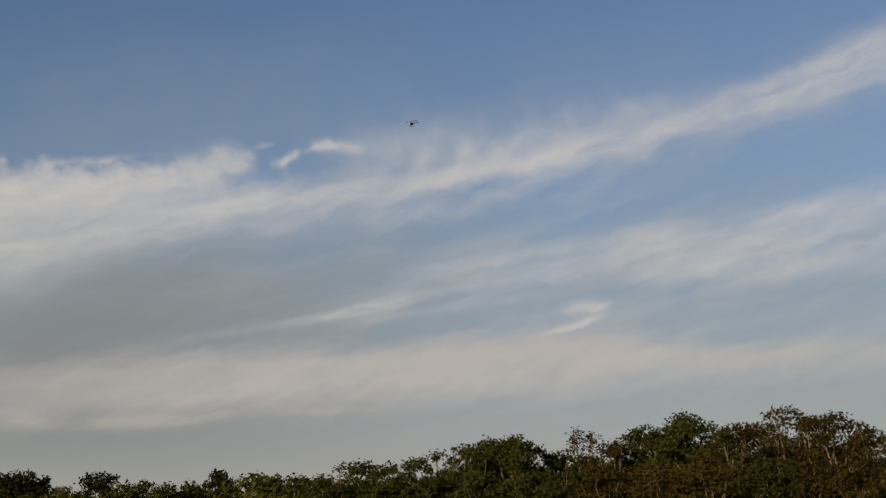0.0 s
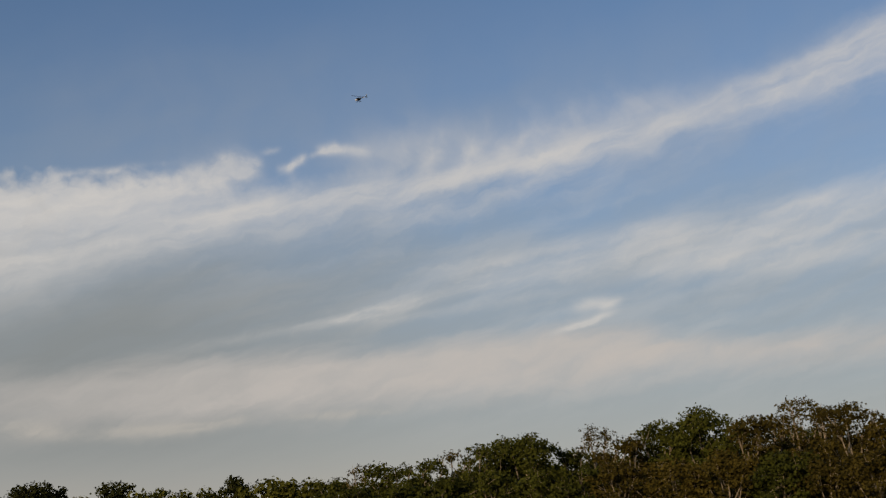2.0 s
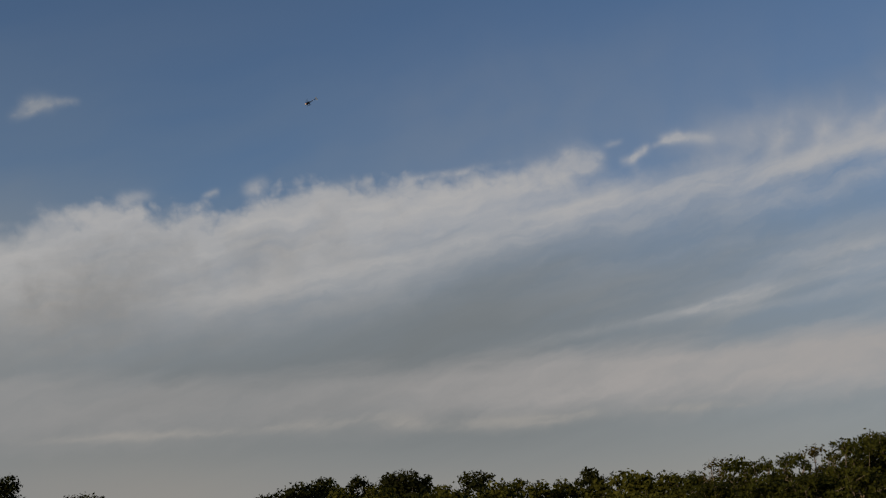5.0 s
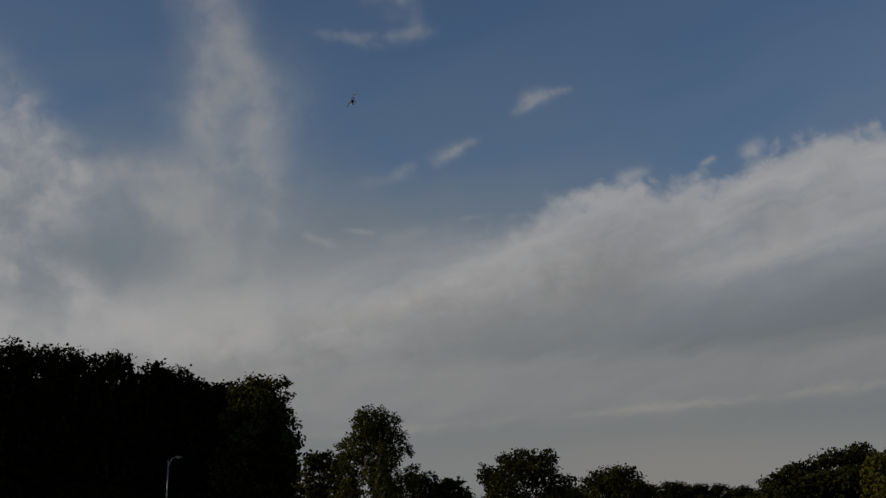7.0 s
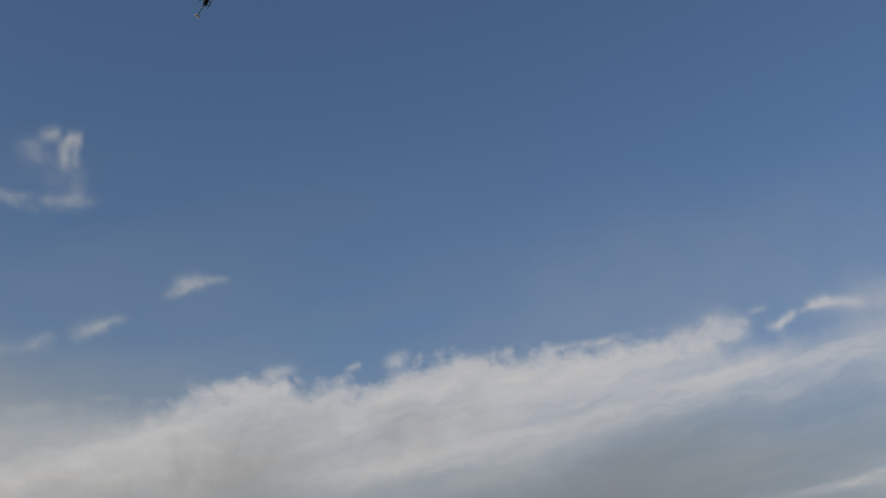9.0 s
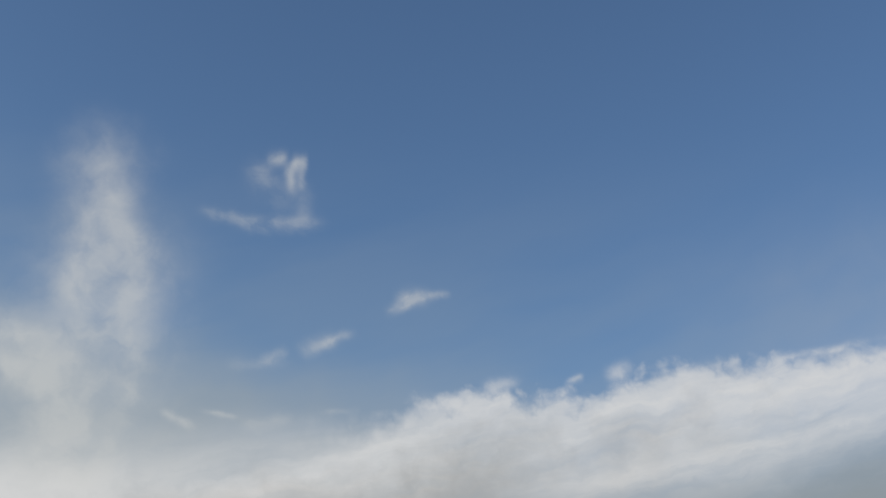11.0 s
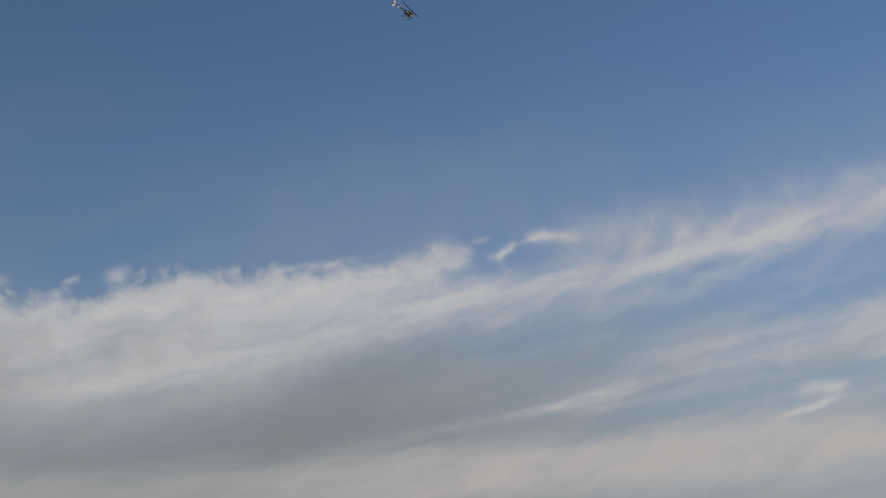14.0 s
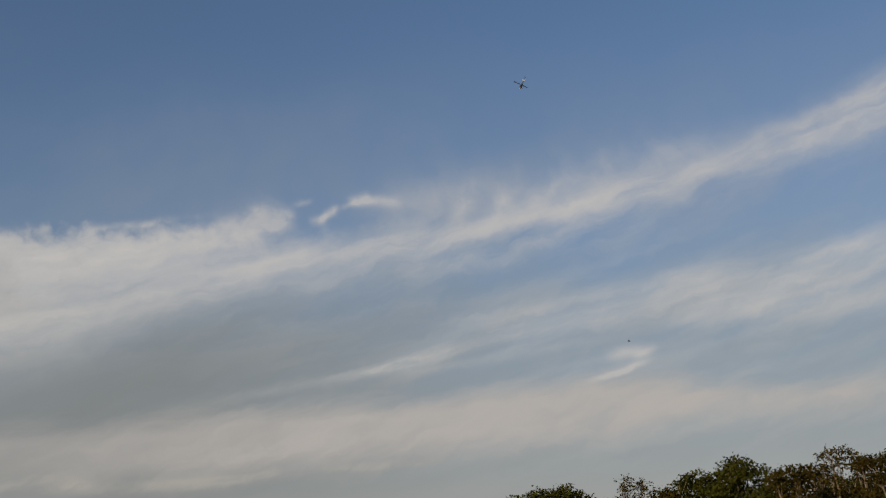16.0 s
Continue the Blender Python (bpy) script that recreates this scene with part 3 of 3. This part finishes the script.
# kind 7 carries its shade in the leaf colour
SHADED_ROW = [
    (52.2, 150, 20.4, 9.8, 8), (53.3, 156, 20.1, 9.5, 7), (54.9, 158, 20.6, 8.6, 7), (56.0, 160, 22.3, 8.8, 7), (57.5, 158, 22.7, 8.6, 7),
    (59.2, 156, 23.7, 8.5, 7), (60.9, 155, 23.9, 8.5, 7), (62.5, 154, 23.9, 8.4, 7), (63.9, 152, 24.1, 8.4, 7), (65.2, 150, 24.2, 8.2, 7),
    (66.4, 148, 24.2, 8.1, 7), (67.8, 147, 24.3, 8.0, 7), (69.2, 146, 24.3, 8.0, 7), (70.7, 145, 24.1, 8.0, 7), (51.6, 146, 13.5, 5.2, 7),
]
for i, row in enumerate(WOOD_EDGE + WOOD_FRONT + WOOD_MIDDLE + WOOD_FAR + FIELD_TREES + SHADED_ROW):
    build_tree(*row, 100 + i)
# the trees behind the front rows close the wood
fill = random.Random(11)
for az, d, h, wd, k in WOOD_EDGE:
    build_tree(az + fill.uniform(-0.6, 0.6), d + 14, h * 0.88, wd * 1.3, (0, 1)[az < -7.5 and fill.random() < 0.5], fill.randrange(10 ** 6))
for az, d, h, wd, k in WOOD_MIDDLE:
    build_tree(az + fill.uniform(-0.4, 0.4), d - 14, h * 0.70, wd * 1.2, 3, fill.randrange(10 ** 6))
for az, d, h, wd, k in WOOD_FAR[:6] + WOOD_FAR[9::2]:
    build_tree(az + fill.uniform(-0.4, 0.4), d - 12, h * 0.72, wd * 1.2, 4, fill.randrange(10 ** 6))
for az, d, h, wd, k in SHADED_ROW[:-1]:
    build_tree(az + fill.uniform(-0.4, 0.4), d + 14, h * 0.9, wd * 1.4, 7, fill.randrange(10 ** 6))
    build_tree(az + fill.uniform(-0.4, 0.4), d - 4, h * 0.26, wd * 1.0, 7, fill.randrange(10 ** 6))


# ---- street lamps ----
def build_lamp(azimuth, distance, height, arm, rise, label):
    root = new("street_lamp")
    root.matrix_world = pose(*spot(azimuth, distance), 0, 0, azimuth)
    tagged(root, label, "street lamp", "street lamps")
    bm = bmesh.new()
    box(bm, -0.22, 0.22, -0.22, 0.22, -0.15, 0.12, 0.03)
    part("base", bm, STEEL, root)
    bm = tube(bmesh.new(), [(0, 0, 0.1), (0, 0, height * 0.5), (0, 0, height)], [0.11, 0.085, 0.06], 10)
    part("pole", bm, STEEL, root)
    z0 = height - 1.3 if rise < 1.6 else height - 0.1
    pts = [(arm * s ** (1.7 if rise < 1.6 else 1.0), 0, z0 + (height + rise * 0.3 - z0 + rise * 0.7) * math.sin(s * math.pi / 2)) for s in (0, 0.2, 0.4, 0.6, 0.8, 1.0)]
    part("arm", tube(bmesh.new(), pts, [0.06, 0.058, 0.055, 0.052, 0.05, 0.048], 8), STEEL, root)
    x, z = pts[-1][0], pts[-1][2]
    bm = tube(bmesh.new(), [(x - 0.1, 0, z), (x + 0.15, 0, z + 0.03), (x + 0.5, 0, z + 0.02), (x + 0.72, 0, z - 0.02)], [0.07, 0.16, 0.17, 0.06], 10, 0.55)
    head = part("lamp_head", bm, STEEL, root, "flat grey cobra-head lantern, unlit")
    bm = tube(bmesh.new(), [(x + 0.15, 0, z - 0.07), (x + 0.33, 0, z - 0.12), (x + 0.52, 0, z - 0.07)], [0.05, 0.12, 0.05], 8, 0.5)
    part("lens", bm, GLASS_COVER, head)


build_lamp(56.36, 135, 8.7, 0.75, 0.35, "tall grey steel street lamp before dark trees")
build_lamp(33.35, 258, 6.4, 2.4, 2.2, "grey steel street lamp with a long curved arm")


# ---- sheds with gables ----
def build_house(azimuth, distance, turn, width, length, eaves, ridge, label):
    root = new("house")
    root.matrix_world = pose(*spot(azimuth, distance), 0, 0, azimuth + turn)
    tagged(root, label, "house", "houses beyond the field")
    w, l = width / 2, length
    bm = bmesh.new()
    prof = [(-w, 0), (w, 0), (w, eaves), (0, ridge), (-w, eaves)]
    f0 = [bm.verts.new((x, 0, z)) for x, z in prof]
    f1 = [bm.verts.new((x, l, z)) for x, z in prof]
    bm.faces.new(f0)
    bm.faces.new(f1[::-1])
    for k in range(5):
        bm.faces.new((f0[k], f1[k], f1[(k + 1) % 5], f0[(k + 1) % 5]))
    part("wall", bm, WALL_TAN, root)
    d = Vector((w, 0, eaves - ridge)).normalized()
    up = Vector((-d.z, 0, d.x))
    for s in (-1, 1):
        def P(a, b, y):
            q = d * a + up * b
            return Vector((q.x * s, y, ridge + q.z))
        ln = math.hypot(w, ridge - eaves) + 0.45
        for nm, a0, a1, b0, b1, y0, y1, mat in (("roof", 0.0, ln, 0.02, 0.16, -0.35, l + 0.35, ROOF_BROWN), ("bargeboard", 0.0, ln, -0.24, 0.19, -0.42, -0.355, TRIM)):
            bm = bmesh.new()
            vs = [bm.verts.new(P(a, b, y)) for y in (y0, y1) for a, b in ((a0, b0), (a1, b0), (a1, b1), (a0, b1))]
            for q in ((0, 1, 2, 3), (7, 6, 5, 4), (0, 4, 5, 1), (1, 5, 6, 2), (2, 6, 7, 3), (3, 7, 4, 0)):
                bm.faces.new([vs[i] for i in q])
            bmesh.ops.recalc_face_normals(bm, faces=bm.faces)
            part(nm, bm, mat, root)
    bm = box(bmesh.new(), -0.5, 0.5, -0.05, 0.04, 0.9, 2.0, 0.01)
    win = part("window", bm, TRIM, root)
    part("pane", box(bmesh.new(), -0.42, 0.42, -0.06, -0.02, 0.98, 1.92), PANE, win)


build_house(33.05, 250, -30, 5.4, 8.0, 2.3, 4.75, "small tan house with white bargeboards and brown roof")
build_house(30.0, 262, -38, 5.8, 9.0, 2.4, 4.7, "small tan house with white gable trim beyond the field")


# ---- model helicopter ----
def build_helicopter(label):
    root = new("model_helicopter")
    tagged(root, label, "model helicopter", "model helicopters")
    prof = [(0.30, 0.006, -0.05), (0.27, 0.045, -0.048), (0.21, 0.075, -0.035), (0.12, 0.095, -0.012), (0.02, 0.09, 0.0), (-0.08, 0.065, 0.012), (-0.18, 0.035, 0.02), (-0.24, 0.02, 0.025)]
    bm = tube(bmesh.new(), [(x, 0, z) for x, r, z in prof], [r for x, r, z in prof], 14, 1.15)
    body = part("canopy", bm, CARBON, root, "black canopy with white nose and red flash")
    bm = tube(bmesh.new(), [(0.19, 0, -0.03), (0.17, 0, -0.026), (0.155, 0, -0.02)], [0.084, 0.09, 0.093], 14, 1.15, caps=False)
    part("stripe", bm, PAINT_RED, body)
    bm = tube(bmesh.new(), [(0.303, 0, -0.05), (0.272, 0, -0.048), (0.20, 0, -0.034)], [0.008, 0.048, 0.081], 14, 1.15, caps=False)
    part("nose", bm, PAINT_WHITE, body)
    bm = tube(bmesh.new(), [(0.262, 0, -0.03), (0.235, 0, 0.0), (0.2, 0, 0.028), (0.16, 0, 0.05)], [0.02, 0.045, 0.05, 0.02], 10, 0.7)
    part("windscreen", bm, CARBON, body)
    bm = box(bmesh.new(), -0.2, 0.14, -0.045, 0.045, -0.13, -0.02, 0.01)
    part("side_frame", bm, CARBON, root)
    part("tail_boom", tube(bmesh.new(), [(-0.16, 0, 0.0), (-0.5, 0, 0.01), (-0.86, 0, 0.02)], [0.026, 0.022, 0.018], 10), CARBON, root)
    for s in (-1, 1):
        part("boom_strut", tube(bmesh.new(), [(-0.14, 0.04 * s, -0.1), (-0.52, 0.012 * s, 0.0)], [0.007, 0.006], 6), ALLOY, root)
    def plate(name, pts, thick, mat, parent, axis="y"):
        bm = bmesh.new()
        rows = []
        for s in (-1, 1):
            rows.append([bm.verts.new((p[0], s * thick, p[1]) if axis == "y" else (p[0], p[1], s * thick + p[2])) for p in pts])
        bm.faces.new(rows[0]), bm.faces.new(rows[1][::-1])
        k = len(pts)
        for i in range(k):
            bm.faces.new((rows[0][i], rows[1][i], rows[1][(i + 1) % k], rows[0][(i + 1) % k]))
        bmesh.ops.recalc_face_normals(bm, faces=bm.faces)
        return part(name, bm, mat, parent)
    plate("tail_fin", [(-0.78, 0.02), (-0.86, 0.16), (-0.94, 0.19), (-0.90, 0.03), (-0.95, -0.12), (-0.88, -0.11)], 0.008, PAINT_WHITE, root)
    plate("stabiliser", [(-0.60, -0.13, 0.012), (-0.53, -0.10, 0.012), (-0.53, 0.10, 0.012), (-0.60, 0.13, 0.012)], 0.005, PAINT_WHITE, root, "z")
    for s in (-1, 1):
        part("skid", tube(bmesh.new(), [(-0.22, 0.11 * s, -0.235), (0.12, 0.11 * s, -0.235), (0.19, 0.11 * s, -0.215)], [0.011, 0.011, 0.009], 8), ALLOY, root)
        for x in (-0.12, 0.07):
            part("skid_strut", tube(bmesh.new(), [(x, 0.03 * s, -0.12), (x, 0.08 * s, -0.15), (x, 0.11 * s, -0.235)], [0.01, 0.009, 0.009], 6), CARBON, root)
    part("mast", tube(bmesh.new(), [(0, 0, 0.05), (0, 0, 0.205)], [0.012, 0.012], 8), ALLOY, root)
    rotor = part("main_rotor", tube(bmesh.new(), [(0, 0, 0.185), (0, 0, 0.2), (0, 0, 0.225)], [0.028, 0.034, 0.02], 10), ALLOY, root)
    for s in (-1, 1):
        bm = bmesh.new()
        pts = [(0.05, 0.014), (0.12, 0.042), (0.64, 0.038), (0.72, 0.022)]
        ring = [(x * s, y, z) for x, y in pts for z in (0.2,)]
        lo = [bm.verts.new((x * s, y, 0.196 + 0.02 * x)) for x, y in pts] + [bm.verts.new((x * s, -y, 0.196 + 0.02 * x)) for x, y in pts[::-1]]
        hi = [bm.verts.new((x * s, y * 0.8, 0.208 + 0.02 * x)) for x, y in pts] + [bm.verts.new((x * s, -y * 0.8, 0.208 + 0.02 * x)) for x, y in pts[::-1]]
        bm.faces.new(lo), bm.faces.new(hi)
        for i in range(8):
            bm.faces.new((lo[i], lo[(i + 1) % 8], hi[(i + 1) % 8], hi[i]))
        bmesh.ops.recalc_face_normals(bm, faces=bm.faces)
        blade = part("blade", bm, CARBON, rotor)
    tail = part("tail_rotor", tube(bmesh.new(), [(0, -0.012, 0), (0, 0.012, 0)], [0.014, 0.014], 8), ALLOY, root)
    tail.location = (-0.86, -0.035, 0.02)
    for s in (-1, 1):
        part("tail_blade", box(bmesh.new(), -0.014, 0.014, -0.003, 0.003, min(0.015 * s, 0.125 * s), max(0.015 * s, 0.125 * s), 0.002), CARBON, tail)
    return root, rotor, tail


heli, heli_rotor, heli_tail = build_helicopter("black model helicopter, white nose and tail fin, flying")

FLIGHT = [
    (0, -2.5, 93.5, 37.2, -28, 24, -132), (0.5, -1.7, 83.6, 35.1, 36, 49, -42), (1, -1.5, 79.0, 33.0, 45, 86, -34), (1.5, -3.9, 88.3, 36.4, -24, 20, -138),
    (2, -7.0, 87.7, 37.5, -27, 25, -144), (2.5, -9.8, 84.2, 37.4, -24, 34, -151), (3, -12.8, 76.9, 35.7, -32, 41, -167), (3.2, -14.4, 76.3, 36.4, -43, 48, -177),
    (4.2, -28.6, 82.7, 38.6, -28, 34, -157), (5.3, -47.1, 89.0, 40.8, -23, 26, -153), (5.5, -51.5, 89.1, 40.6, -23, 20, -150), (6, -60.2, 84.0, 39.5, -23, 12, -140),
    (6.5, -67.8, 75.7, 38.3, -23, 13, -136),
]
FLIGHT += [
    (7, -69.5, 62.8, 36.7, -19, 69, -104), (7.5, -68.6, 55.6, 36.7, -56, 50, -72), (8, -60.0, 49.7, 35.6, 12, 43, -14), (8.2, -54.3, 48.8, 34.3, 23, 19, 11),
    (8.5, -46.1, 44.5, 34.6, 33, -7, 5), (8.7, -39.2, 41.6, 34.6, 35, -11, 3), (8.8, -35.1, 39.7, 33.9, 37, -18, -3), (9, -30.4, 37.2, 34.2, 63, -32, -28),
    (9.5, -24.0, 32.0, 38.5, 50, -20, -20), (10.5, -20.0, 28.0, 40.0, 40, 0, 0), (11.8, -24.0, 32.0, 30.0, 45, 20, 10), (12.5, -22.0, 37.0, 31.5, 46, 28, 12),
]
FLIGHT += [
    (13.5, -16.4, 44.0, 30.3, 47, 35, 15), (14, -10.5, 46.1, 29.8, 44, 40, 4), (14.2, -7.4, 48.0, 29.6, 42, 41, 1), (14.5, -4.9, 52.3, 30.6, 45, 42, -5),
    (14.7, -2.9, 56.3, 32.0, 53, 54, -6), (15, 0.6, 62.4, 33.5, 57, 60, -16), (15.2, 2.0, 69.7, 36.7, 63, 71, -19), (15.4, 3.3, 75.4, 38.6, -61, 75, -154),
    (15.6, 4.3, 80.9, 40.9, -60, 66, -160), (15.8, 4.6, 85.8, 42.2, -72, 63, -173), (16, 4.1, 88.8, 43.0, -72, 63, -173),
]


def build_bird():
    root = new("bird")
    tagged(root, "small dark bird with pale belly, flying", "bird")
    prof = [(0.15, 0.004, 0.012), (0.125, 0.016, 0.012), (0.10, 0.024, 0.008), (0.05, 0.034, 0.0), (-0.03, 0.033, -0.002), (-0.09, 0.018, 0.004), (-0.13, 0.01, 0.008)]
    body = part("body", tube(bmesh.new(), [(x, 0, z) for x, r, z in prof], [r for x, r, z in prof], 10, 0.9), FEATHER, root)
    part("belly", tube(bmesh.new(), [(0.06, 0, -0.012), (0.02, 0, -0.014), (-0.05, 0, -0.01)], [0.012, 0.027, 0.012], 8, 0.9), PALE_FEATHER, body)
    bm = bmesh.new()
    box(bm, -0.22, -0.11, -0.028, 0.028, 0.004, 0.010, 0.002)
    part("tail", bm, FEATHER, root)
    wings = []
    for s in (-1, 1):
        bm = bmesh.new()
        shape = [(0.05, 0.0), (0.07, 0.10), (0.02, 0.24), (-0.03, 0.20), (-0.05, 0.10), (-0.04, 0.0)]
        top = [bm.verts.new((x, y * s, 0.006 - 0.03 * y)) for x, y in shape]
        low = [bm.verts.new((x, y * s, -0.002 - 0.03 * y)) for x, y in shape]
        bm.faces.new(top), bm.faces.new(low)
        for i in range(6):
            bm.faces.new((top[i], top[(i + 1) % 6], low[(i + 1) % 6], low[i]))
        bmesh.ops.recalc_face_normals(bm, faces=bm.faces)
        wings.append((s, part("wing", bm, FEATHER, root)))
    return root, wings


bird, bird_wings = build_bird()
# seconds, degrees to the left, degrees up
BIRD = [(0, -60.0, 9.0), (8, -40.0, 10.0), (13, -28.0, 11.5), (14.3, -19.5, 11.9), (14.8, -13.5, 11.8), (15.1, -12.2, 12.0), (15.3, -11.37, 11.95),
        (15.5, -10.35, 12.25), (15.7, -8.96, 12.35), (15.9, -7.8, 12.27), (16, -7.09, 12.07)]


def bird_at(az, el, d=105.0):
    e = radians(el)
    x, y, z = spot(az, d * math.cos(e), EYE_HEIGHT + d * math.sin(e))
    return x, y, z


def motions():
    walk(bird, [(t, pose(*bird_at(az, el), 0, -6, 168)) for t, az, el in BIRD])
    for s, wing in bird_wings:
        walk(wing, [(k / 10, pose(0, 0.02 * s, 0.01, s * (10 + 42 * math.sin(k * 2.2)), 0, 0)) for k in range(161)])
    walk(heli, [(t, pose(*p)) for t, *p in FLIGHT])
    walk(heli_rotor, [(k / 10, pose(0, 0, 0, 0, 0, 77.0 * k)) for k in range(161)])
    walk(heli_tail, [(k / 10, pose(-0.86, -0.035, 0.02, 0, 70.0 * k, 0)) for k in range(161)])


motions()
